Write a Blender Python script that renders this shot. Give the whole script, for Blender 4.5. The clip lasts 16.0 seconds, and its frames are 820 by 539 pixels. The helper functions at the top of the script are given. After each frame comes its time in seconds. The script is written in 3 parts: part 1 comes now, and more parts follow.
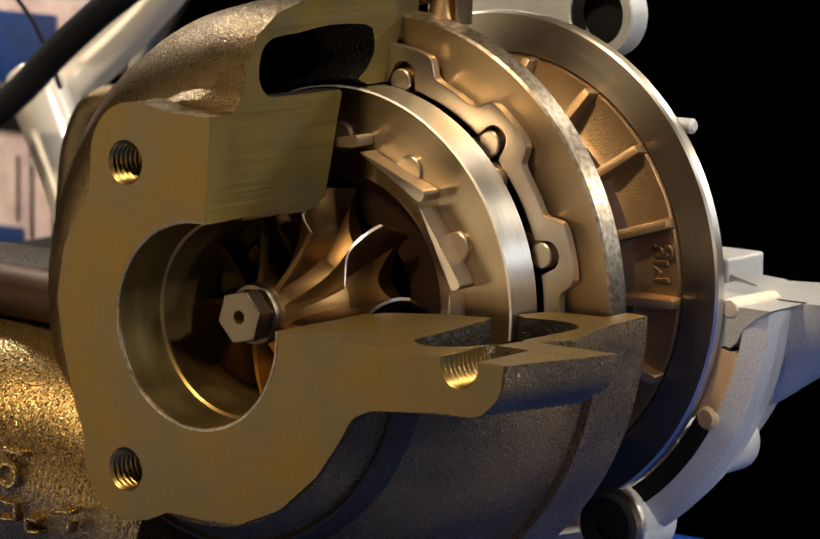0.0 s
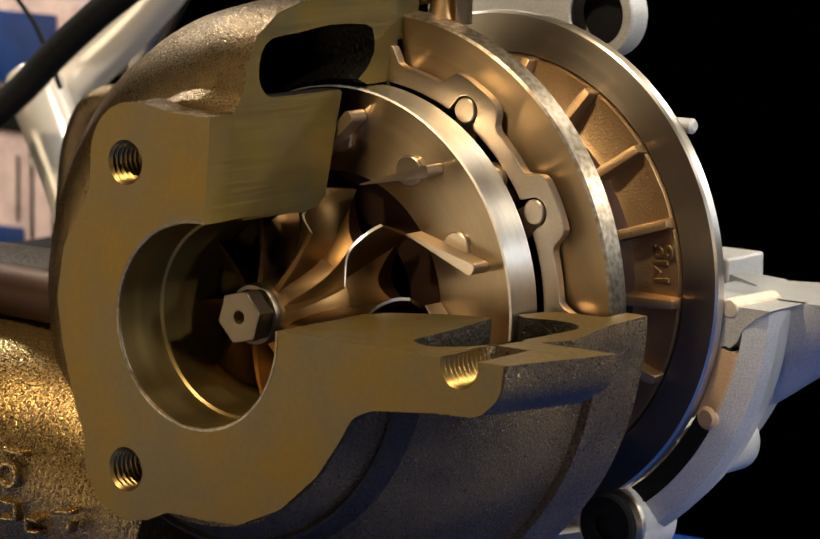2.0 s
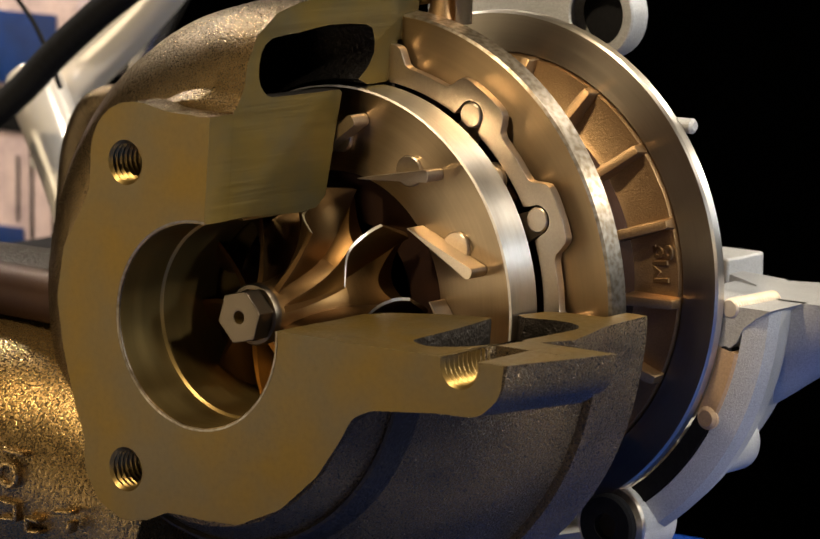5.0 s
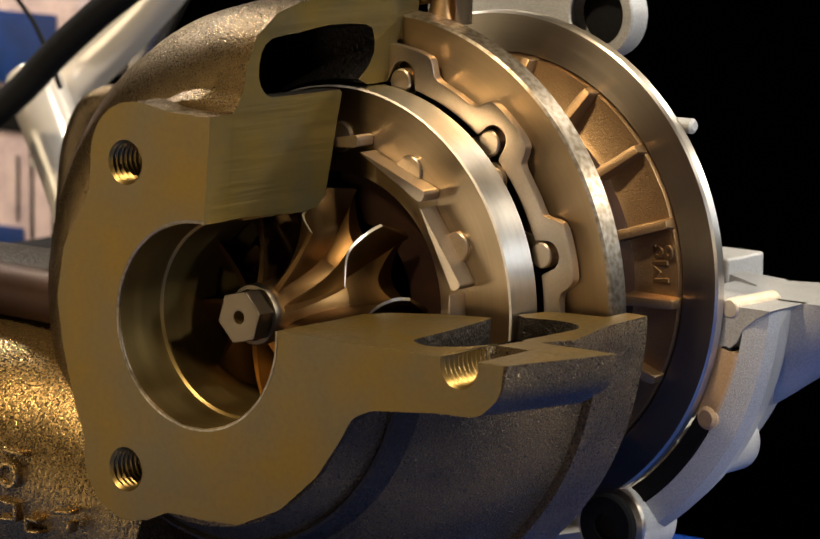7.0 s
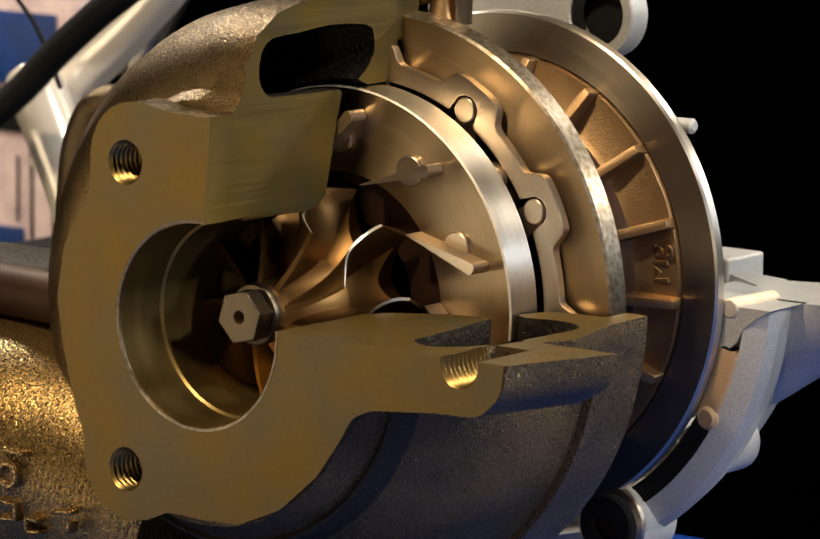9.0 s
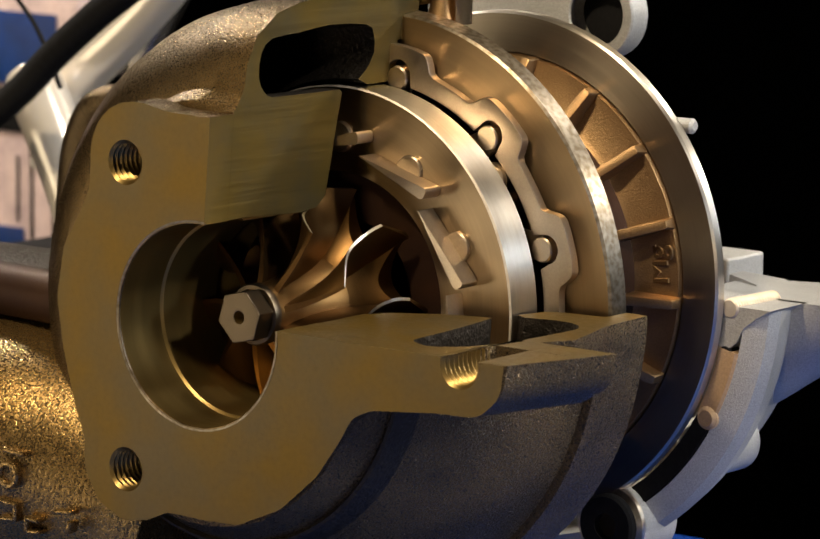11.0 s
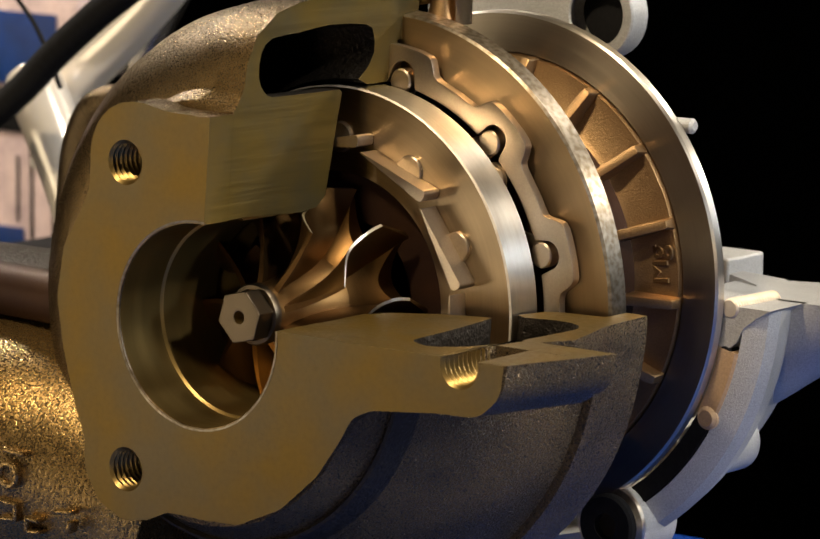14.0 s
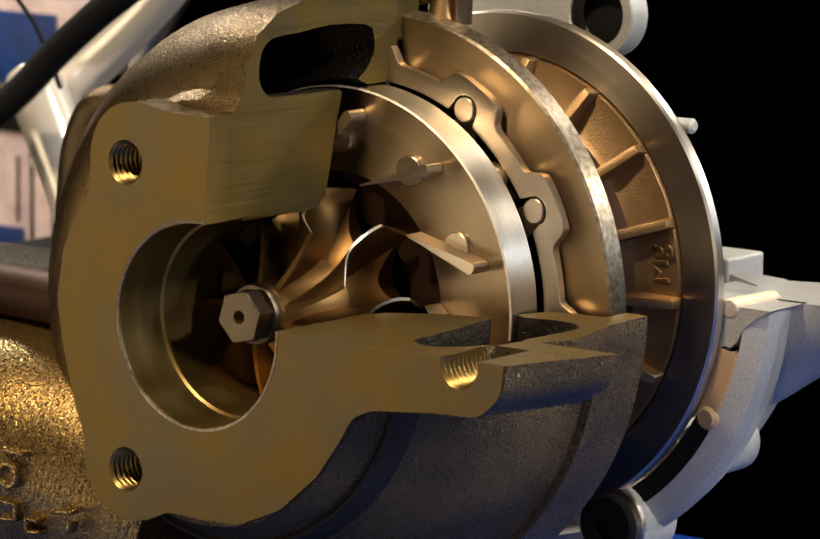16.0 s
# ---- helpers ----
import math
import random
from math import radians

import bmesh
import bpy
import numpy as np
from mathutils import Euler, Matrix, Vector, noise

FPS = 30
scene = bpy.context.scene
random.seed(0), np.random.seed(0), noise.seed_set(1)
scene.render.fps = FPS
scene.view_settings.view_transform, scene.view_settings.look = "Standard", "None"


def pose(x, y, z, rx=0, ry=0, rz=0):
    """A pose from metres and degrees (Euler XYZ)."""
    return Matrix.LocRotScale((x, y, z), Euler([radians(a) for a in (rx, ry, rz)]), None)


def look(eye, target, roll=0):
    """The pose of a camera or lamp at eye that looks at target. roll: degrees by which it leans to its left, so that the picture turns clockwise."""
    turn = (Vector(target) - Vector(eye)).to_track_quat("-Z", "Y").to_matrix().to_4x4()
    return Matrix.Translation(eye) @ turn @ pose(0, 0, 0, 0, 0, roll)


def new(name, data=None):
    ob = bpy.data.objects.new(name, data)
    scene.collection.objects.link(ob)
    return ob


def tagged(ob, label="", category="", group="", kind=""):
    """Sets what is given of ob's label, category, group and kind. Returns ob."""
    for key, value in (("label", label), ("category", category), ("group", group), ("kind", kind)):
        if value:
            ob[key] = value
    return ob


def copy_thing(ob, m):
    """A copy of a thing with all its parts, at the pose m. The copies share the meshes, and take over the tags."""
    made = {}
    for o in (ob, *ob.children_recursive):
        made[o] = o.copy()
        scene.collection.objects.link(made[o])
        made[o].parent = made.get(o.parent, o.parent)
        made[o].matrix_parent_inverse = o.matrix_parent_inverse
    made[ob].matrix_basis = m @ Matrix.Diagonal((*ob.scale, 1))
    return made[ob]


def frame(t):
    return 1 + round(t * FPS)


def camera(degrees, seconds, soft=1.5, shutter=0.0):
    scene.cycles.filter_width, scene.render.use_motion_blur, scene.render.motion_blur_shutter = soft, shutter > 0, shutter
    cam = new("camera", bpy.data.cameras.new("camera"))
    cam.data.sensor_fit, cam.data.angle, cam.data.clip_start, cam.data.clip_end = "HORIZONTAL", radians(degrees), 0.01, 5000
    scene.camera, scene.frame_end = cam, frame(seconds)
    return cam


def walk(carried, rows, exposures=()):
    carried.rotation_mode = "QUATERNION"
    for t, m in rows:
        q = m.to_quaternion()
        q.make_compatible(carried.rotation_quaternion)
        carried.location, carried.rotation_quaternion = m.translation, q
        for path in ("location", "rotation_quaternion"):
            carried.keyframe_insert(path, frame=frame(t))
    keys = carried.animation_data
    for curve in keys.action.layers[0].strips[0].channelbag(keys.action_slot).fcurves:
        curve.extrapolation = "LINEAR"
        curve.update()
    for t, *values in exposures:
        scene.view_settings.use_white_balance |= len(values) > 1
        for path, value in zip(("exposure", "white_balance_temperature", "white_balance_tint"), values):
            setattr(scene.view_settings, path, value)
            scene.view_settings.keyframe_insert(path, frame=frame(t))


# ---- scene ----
cam = camera(12.0, 16.0)
# The turbocharger's shaft runs along +y at the height AX above the floor; y = 0 is its outlet flange.
AX = 0.985
EYE = Vector((0.54967, -0.62522, 0.14785 + AX))
AIM = EYE + Vector((-0.60956, 0.77638, -0.16023))
STILL = look(EYE, AIM, 0.596)
cam.data.dof.use_dof = True
cam.data.dof.focus_distance = 0.87
cam.data.dof.aperture_fstop = 45.0
walk(cam, [(0.0, STILL), (16.0, STILL)], exposures=[(0.0, 0.0), (16.0, 0.0)])

# ---- world and lamps ----
world = bpy.data.worlds.new("hall_air")
scene.world = world
world.use_nodes = True
world.node_tree.nodes["Background"].inputs[0].default_value = (1.0, 0.78, 0.5, 1)
world.node_tree.nodes["Background"].inputs[1].default_value = 0.02


def lamp(name, way, far, size, watts, colour, aim=(0.03, 0.05, 0.0)):
    """A hall spotlight or an added fill light, far metres from the turbocharger in the direction way."""
    data = bpy.data.lights.new(name, "AREA")
    data.shape, data.size, data.energy, data.color = "DISK", size, watts, colour
    ob = new(name, data)
    at = Vector(way).normalized() * far + Vector((aim[0], aim[1], aim[2] + AX))
    ob.matrix_world = look(at, (aim[0], aim[1], aim[2] + AX))
    return ob


WARM = (1.0, 0.78, 0.50)
PALE = (1.0, 0.90, 0.76)
COOL = (0.86, 0.93, 1.0)
lamp("spot_lamp_front", (-0.02, -0.60, 0.80), 1.7, 0.14, 26, WARM)
# two unseen fills, added to brighten the front faces and the lower casting
lamp("fill_lamp_low", (-0.72, -0.70, -0.02), 1.9, 1.0, 6.6, (1.0, 0.82, 0.56))
lamp("fill_lamp_front_low", (0.34, -0.94, -0.03), 1.9, 0.3, 4.6, WARM)
lamp("spot_lamp_right", (0.95, 0.15, 0.33), 1.8, 0.2, 10, COOL)
lamp("spot_lamp_top", (0.36, 0.16, 0.9), 1.6, 0.14, 8, PALE)
lamp("spot_lamp_high", (0.78, -0.02, 0.60), 1.7, 0.10, 15, PALE)
lamp("spot_lamp_back", (0.20, 0.75, 0.62), 1.6, 0.2, 6, PALE)
lamp("spot_lamp_rear", (0.54, 0.75, 0.40), 1.6, 0.12, 12, PALE)
lamp("spot_lamp_left", (-0.5, 0.5, 0.75), 1.5, 0.15, 2, PALE, (-0.14, 0.1, 0.0))
# unseen fill close by, added to brighten the exhibits behind
lamp("fill_lamp_far", (-0.5, -0.1, 0.85), 0.55, 0.08, 3.0, PALE, (-0.27, 0.25, 0.0))


# ---- materials ----
def surface(name, colour, metal, rough, other=None, patch=9.0, grain=900.0, bump=0.2, streak=None, aniso=0.0, spread=0.12, depth=0.0002, pitted=0.0, polar=False, pit_depth=0.12, tint=0.35):
    """Metal or paint: a base colour blending in patches to another, fine grain in relief and in the gloss. Sizes are per metre."""
    m = bpy.data.materials.new(name)
    m.use_nodes = True
    n, l = m.node_tree.nodes, m.node_tree.links
    b = n["Principled BSDF"]
    co = n.new("ShaderNodeTexCoord")
    big = n.new("ShaderNodeTexNoise")
    big.inputs["Scale"].default_value = patch
    big.inputs["Detail"].default_value = 4
    l.new(co.outputs["Object"], big.inputs["Vector"])
    ramp = n.new("ShaderNodeValToRGB")
    ramp.color_ramp.elements[0].position, ramp.color_ramp.elements[1].position = 0.36, 0.64
    ramp.color_ramp.elements[0].color = (*colour, 1)
    ramp.color_ramp.elements[1].color = (*(other or [c * 0.8 for c in colour]), 1)
    l.new(big.outputs["Fac"], ramp.inputs["Fac"])
    fine = n.new("ShaderNodeTexNoise")
    fine.inputs["Scale"].default_value = grain
    fine.inputs["Detail"].default_value = 2
    fine.inputs["Roughness"].default_value = 0.62
    if polar:
        # turning marks run round the shaft
        sep, comb, ln = n.new("ShaderNodeSeparateXYZ"), n.new("ShaderNodeCombineXYZ"), n.new("ShaderNodeVectorMath")
        flat = n.new("ShaderNodeCombineXYZ")
        ln.operation = "LENGTH"
        l.new(co.outputs["Object"], sep.inputs[0])
        l.new(sep.outputs["X"], flat.inputs["X"])
        l.new(sep.outputs["Z"], flat.inputs["Y"])
        l.new(flat.outputs[0], ln.inputs[0])
        l.new(ln.outputs["Value"], comb.inputs["X"])
        l.new(sep.outputs["Y"], comb.inputs["Y"])
        mul = n.new("ShaderNodeMath")
        mul.operation = "MULTIPLY"
        mul.inputs[1].default_value = 0.04
        l.new(sep.outputs["Z"], mul.inputs[0])
        l.new(mul.outputs[0], comb.inputs["Z"])
        l.new(comb.outputs[0], fine.inputs["Vector"])
    elif streak:
        mp = n.new("ShaderNodeMapping")
        mp.inputs["Scale"].default_value = streak
        l.new(co.outputs["Object"], mp.inputs["Vector"])
        l.new(mp.outputs["Vector"], fine.inputs["Vector"])
    else:
        l.new(co.outputs["Object"], fine.inputs["Vector"])
    mix = n.new("ShaderNodeMix")
    mix.data_type, mix.blend_type = "RGBA", "OVERLAY"
    mix.inputs["Factor"].default_value = tint
    l.new(ramp.outputs["Color"], mix.inputs["A"])
    l.new(fine.outputs["Fac"], mix.inputs["B"])
    l.new(mix.outputs["Result"], b.inputs["Base Color"])
    rr = n.new("ShaderNodeMapRange")
    rr.inputs["From Min"].default_value, rr.inputs["From Max"].default_value = 0.3, 0.7
    rr.inputs["To Min"].default_value, rr.inputs["To Max"].default_value = max(0.05, rough - spread), rough + spread
    l.new(fine.outputs["Fac"], rr.inputs["Value"])
    l.new(rr.outputs["Result"], b.inputs["Roughness"])
    b.inputs["Metallic"].default_value = metal
    bm = n.new("ShaderNodeBump")
    bm.inputs["Strength"].default_value = bump
    bm.inputs["Distance"].default_value = depth
    l.new(fine.outputs["Fac"], bm.inputs["Height"])
    last = bm
    if pitted:
        pit = n.new("ShaderNodeTexNoise")
        pit.inputs["Scale"].default_value = pitted
        pit.inputs["Detail"].default_value = 2
        l.new(co.outputs["Object"], pit.inputs["Vector"])
        b2 = n.new("ShaderNodeBump")
        b2.inputs["Strength"].default_value = pit_depth
        b2.inputs["Distance"].default_value = 0.0006
        l.new(pit.outputs["Fac"], b2.inputs["Height"])
        l.new(bm.outputs["Normal"], b2.inputs["Normal"])
        last = b2
    l.new(last.outputs["Normal"], b.inputs["Normal"])
    if aniso:
        b.inputs["Anisotropic"].default_value = aniso
        b.inputs["Anisotropic Rotation"].default_value = 0.25
        tg = n.new("ShaderNodeTangent")
        tg.direction_type, tg.axis = "RADIAL", "Y"
        l.new(tg.outputs["Tangent"], b.inputs["Tangent"])
    return m


M_CUT = surface("sawn_steel", (0.185, 0.128, 0.03), 0.8, 0.43, (0.135, 0.108, 0.048), 70, 900, 0.09, (1.2, 0.035, 4.0), spread=0.08, tint=0.18)
M_FACE = surface("milled_steel", (0.165, 0.102, 0.018), 0.75, 0.46, (0.13, 0.097, 0.045), 46, 700, 0.05, spread=0.08, tint=0.3)
M_CAST = surface("cast_iron", (0.155, 0.10, 0.040), 0.9, 0.29, (0.115, 0.082, 0.045), 30, 3600, 0.42, spread=0.14, depth=0.0003, pitted=2300, pit_depth=0.16)
M_SAND = surface("sandy_cast_iron", (0.165, 0.112, 0.055), 0.8, 0.33, (0.08, 0.06, 0.038), 40, 2100, 0.9, spread=0.22, depth=0.0005, pitted=1300, pit_depth=0.5, tint=0.7)
M_DUCT = surface("rough_cast_iron", (0.29, 0.185, 0.066), 0.85, 0.27, (0.25, 0.17, 0.075), 30, 1800, 0.4, spread=0.12, depth=0.0003, pitted=800, pit_depth=0.25)
M_BORE = surface("bored_steel", (0.27, 0.185, 0.062), 0.9, 0.38, (0.20, 0.14, 0.05), 40, 700, 0.012, polar=True, spread=0.04, tint=0.15)
M_TURN = surface("turned_steel", (0.47, 0.36, 0.235), 1.0, 0.34, (0.37, 0.285, 0.19), 50, 1500, 0.0, aniso=0.85, polar=True, spread=0.03, tint=0.12)
M_RIM = surface("scuffed_bright_steel", (0.72, 0.68, 0.61), 1.0, 0.37, (0.58, 0.54, 0.48), 120, 1500, 0.0, aniso=0.88, polar=True, spread=0.05, tint=0.25)
M_RIM2 = surface("tarnished_rim_steel", (0.37, 0.33, 0.27), 1.0, 0.42, (0.19, 0.15, 0.10), 750, 1500, 0.08, aniso=0.7, spread=0.08)
M_EDGE = surface("worn_bright_edge", (0.70, 0.63, 0.52), 0.6, 0.5, (0.58, 0.51, 0.42), 300, 1500, 0.02, tint=0.15)
M_VANE = surface("ground_steel", (0.62, 0.52, 0.40), 1.0, 0.34, (0.55, 0.46, 0.35), 60, 2500, 0.03, spread=0.06, tint=0.2)
M_PLATE = surface("bronzed_steel", (0.44, 0.315, 0.18), 1.0, 0.40, (0.37, 0.265, 0.155), 55, 1500, 0.0, aniso=0.8, polar=True, spread=0.03, tint=0.1)
M_BROWN = surface("bronzed_casting", (0.42, 0.265, 0.13), 1.0, 0.43, (0.32, 0.21, 0.11), 60, 2600, 0.3, depth=0.0003, spread=0.08)
M_DISC = surface("machined_grey_steel", (0.34, 0.295, 0.235), 1.0, 0.38, (0.27, 0.23, 0.18), 40, 1500, 0.0, aniso=0.85, polar=True, spread=0.03, tint=0.1)
M_WHEEL = surface("nickel_alloy", (0.18, 0.10, 0.036), 1.0, 0.42, (0.14, 0.078, 0.028), 60, 2500, 0.1, spread=0.07, tint=0.2)
M_NUT = surface("nut_steel", (0.135, 0.105, 0.07), 1.0, 0.36, (0.105, 0.082, 0.055), 70, 2500, 0.02, spread=0.04, tint=0.08)
M_TAN = surface("tan_machined_face", (0.52, 0.36, 0.22), 0.25, 0.45, (0.44, 0.30, 0.18), 60, 1800, 0.1)
M_ALU = surface("cast_aluminium", (0.47, 0.475, 0.475), 0.4, 0.48, (0.39, 0.395, 0.395), 36, 2600, 0.6, depth=0.0003, tint=0.5)
M_CHROME = surface("polished_pipe", (0.80, 0.76, 0.70), 1.0, 0.25, (0.72, 0.68, 0.62), 20, 600, 0.0, spread=0.02, tint=0.05)
# rubber and other black parts, also the pieces that stand for shade
M_BLACK = surface("black_rubber_and_shade", (0.004, 0.004, 0.005), 0.0, 0.85, (0.008, 0.008, 0.009), 30, 800, 0.3)
# dark red-brown steel; the shade between the parts is in its colour
M_SHIELD = surface("shade_dark_steel", (0.05, 0.024, 0.012), 0.7, 0.55, (0.035, 0.016, 0.010), 60, 1500, 0.1)
M_SATIN = surface("satin_aluminium", (0.84, 0.79, 0.72), 0.45, 0.22, (0.80, 0.75, 0.68), 20, 700, 0.0, spread=0.02, tint=0.05)
# cavity metal, its near-black colour holding the shade of the hollows
M_HOLE = surface("shade_dark_cavity", (0.03, 0.023, 0.016), 0.5, 0.5, (0.018, 0.014, 0.01), 60, 900, 0.9, depth=0.0006, pitted=900)
M_BLUE = surface("blue_lacquer", (0.001, 0.04, 0.26), 0.0, 0.35, (0.001, 0.033, 0.21), 6, 500, 0.02)
M_FIELD = surface("blue_print", (0.004, 0.045, 0.24), 0.0, 0.5, (0.002, 0.02, 0.11), 40, 500, 0.02)
M_PINK = surface("pale_banner", (0.62, 0.48, 0.46), 0.0, 0.7, (0.42, 0.32, 0.33), 60, 300, 0.05)
M_DARK = surface("dark_hall_paint", (0.002, 0.002, 0.002), 0.0, 0.95, (0.0015, 0.0015, 0.0015), 1.5, 60, 0.1)

M_BLACK.node_tree.nodes["Principled BSDF"].inputs["Specular IOR Level"].default_value = 0.2
M_DARK.node_tree.nodes["Principled BSDF"].inputs["Specular IOR Level"].default_value = 0.0


# ---- mesh helpers; the turbocharger is drawn in millimetres ----
FLAT_FACED = {"outlet_flange", "unison_ring", "vane", "pin_lever", "hexagon", "bolt_lug", "pipe_block", "upper_lug", "plinth"}


def crisp_normals(bm):
    """Corner normals weighted by area, so that a rounded edge leaves the flat faces flat."""
    size = {f: f.calc_area() for f in bm.faces}
    out = []
    for f in bm.faces:
        for loop in f.loops:
            n = Vector()
            for g in loop.vert.link_faces:
                if g.normal.dot(f.normal) > 0.6:
                    n += g.normal * size[g]
            out.append(n.normalized() if n.length > 0 else f.normal.copy())
    return out


def part(name, bm, mat, parent, label="", scale=0.001, angle=32):
    """Links a bmesh as one mesh object, under a thing or a part."""
    if scale != 1:
        bmesh.ops.scale(bm, vec=(scale,) * 3, verts=bm.verts)
    bmesh.ops.recalc_face_normals(bm, faces=bm.faces)
    for f in bm.faces:
        f.smooth = True
    for e in bm.edges:
        if len(e.link_faces) != 2 or e.calc_face_angle(0) > radians(angle):
            e.smooth = False
    crisp = crisp_normals(bm) if name in FLAT_FACED else None
    me = bpy.data.meshes.new(name)
    bm.to_mesh(me)
    bm.free()
    if crisp:
        me.normals_split_custom_set(crisp)
    if mat:
        me.materials.append(mat)
    ob = new(name, me)
    ob.parent = parent
    return tagged(ob, label)


def rounded(corners, steps=5):
    """An outline from corners (x, z, radius)."""
    out, n = [], len(corners)
    for i, (x, z, r) in enumerate(corners):
        here = Vector((x, z))
        if r <= 0:
            out.append(here)
            continue
        a, b = Vector(corners[i - 1][:2]) - here, Vector(corners[(i + 1) % n][:2]) - here
        la, lb = a.length, b.length
        a.normalize(), b.normalize()
        half = max(0.05, a.angle(b) / 2)
        d = min(r / math.tan(half), la * 0.49, lb * 0.49)
        p, q = here + a * d, here + b * d
        for k in range(steps + 1):
            t = k / steps
            out.append(p.lerp(here, t).lerp(here.lerp(q, t), t))
    return out


def arc(cx, cz, r, a0, a1, n):
    return [Vector((cx + r * math.cos(radians(a0 + (a1 - a0) * k / n)), cz + r * math.sin(radians(a0 + (a1 - a0) * k / n)))) for k in range(n + 1)]


def prism(outline, y0, y1, holes=(), bevel=0.0, both=True):
    """A plate of that outline in x and z, from y0 to y1, with holes through it."""
    bm = bmesh.new()
    edges = []
    for loop in (outline, *holes):
        vs = [bm.verts.new((p[0], y0, p[1])) for p in loop]
        edges += [bm.edges.new((vs[i], vs[(i + 1) % len(vs)])) for i in range(len(vs))]
    bmesh.ops.triangle_fill(bm, use_beauty=True, use_dissolve=False, edges=edges)
    got = bmesh.ops.extrude_face_region(bm, geom=list(bm.faces))
    bmesh.ops.translate(bm, vec=(0, y1 - y0, 0), verts=[v for v in got["geom"] if isinstance(v, bmesh.types.BMVert)])
    bmesh.ops.recalc_face_normals(bm, faces=bm.faces)
    if bevel:
        rim = [e for e in bm.edges if len(e.link_faces) == 2 and e.calc_face_angle(0) > 1.0 and (both or max(v.co.y for v in e.verts) < y0 + 1e-3)]
        bmesh.ops.bevel(bm, geom=rim, offset=bevel, segments=2, profile=0.6, affect="EDGES", clamp_overlap=True)
    return bm


def turned(profile, a0=0, a1=360, n=96, closed=True):
    """A solid or shell turned about y from a profile of (radius, y)."""
    bm = bmesh.new()
    full = abs(a1 - a0) >= 360
    rings = []
    for k in range(n if full else n + 1):
        a = radians(a0 + (a1 - a0) * k / n)
        rings.append([bm.verts.new((r * math.cos(a), y, r * math.sin(a))) for r, y in profile])
    m = len(profile)
    for k in range(n):
        p, q = rings[k], rings[(k + 1) % len(rings)]
        for i in range(m if closed else m - 1):
            j = (i + 1) % m
            bm.faces.new((p[i], p[j], q[j], q[i]))
    if closed and not full:
        for ring in (rings[0], rings[-1]):
            es = [bm.edges.get((ring[i], ring[(i + 1) % m])) for i in range(m)]
            bmesh.ops.triangle_fill(bm, use_beauty=True, edges=es)
    bmesh.ops.remove_doubles(bm, verts=bm.verts, dist=1e-4)
    return bm


def moved(bm, m):
    bmesh.ops.transform(bm, matrix=m, verts=bm.verts)
    return bm


def joined(*many):
    out = bmesh.new()
    for b in many:
        me = bpy.data.meshes.new("join")
        b.to_mesh(me)
        b.free()
        out.from_mesh(me)
        bpy.data.meshes.remove(me)
    return out


def rimmed(ob, mat, radius):
    """Gives the outer rim of a turned ring its own worn surface."""
    ob.data.materials.append(mat)
    for f in ob.data.polygons:
        if abs(f.normal.y) < 0.8 and math.hypot(f.center.x, f.center.z) > radius * 0.001:
            f.material_index = len(ob.data.materials) - 1
    return ob


def rod(r, y0, y1, n=32, bevel=0.0):
    b = min(bevel, r * 0.4)
    if b:
        return turned([(0, y0), (r - b, y0), (r, y0 + b), (r, y1 - b), (r - b, y1), (0, y1)], n=n, closed=False)
    return turned([(0, y0), (r, y0), (r, y1), (0, y1)], n=n, closed=False)


def ridged(r, y0, y1, pitch):
    """A screw's shank, its thread as ridges."""
    prof, y = [(0, y0)], y0
    while y < y1:
        prof += [(r * 0.82, y), (r, y + pitch * 0.4), (r, y + pitch * 0.6)]
        y += pitch
    return turned(prof + [(0, y)], n=24, closed=False)


def pipe(points, radius, n=20):
    """A round pipe along smooth points (metres or millimetres alike)."""
    bm = bmesh.new()
    pts = [Vector(p) for p in points]
    rings = []
    side = None
    for i, p in enumerate(pts):
        way = (pts[min(i + 1, len(pts) - 1)] - pts[max(i - 1, 0)]).normalized()
        side = (way.orthogonal() if side is None else side - way * side.dot(way)).normalized()
        up = way.cross(side)
        r = radius(i / (len(pts) - 1)) if callable(radius) else radius
        rings.append([bm.verts.new(p + (side * math.cos(t) + up * math.sin(t)) * r) for t in (2 * math.pi * k / n for k in range(n))])
    for a, b in zip(rings, rings[1:]):
        for k in range(n):
            bm.faces.new((a[k], a[(k + 1) % n], b[(k + 1) % n], b[k]))
    for ring in (rings[0], rings[-1]):
        bm.faces.new(ring)
    return bm


def curve(points, n=24):
    """Catmull-Rom through a few points."""
    p = [Vector(q) for q in points]
    p = [2 * p[0] - p[1], *p, 2 * p[-1] - p[-2]]
    out = []
    for i in range(1, len(p) - 2):
        for k in range(n):
            t = k / n
            a, b, c, d = p[i - 1:i + 3]
            out.append(0.5 * (2 * b + (c - a) * t + (2 * a - 5 * b + 4 * c - d) * t * t + (3 * b - a - 3 * c + d) * t ** 3))
    return out + [p[-2]]


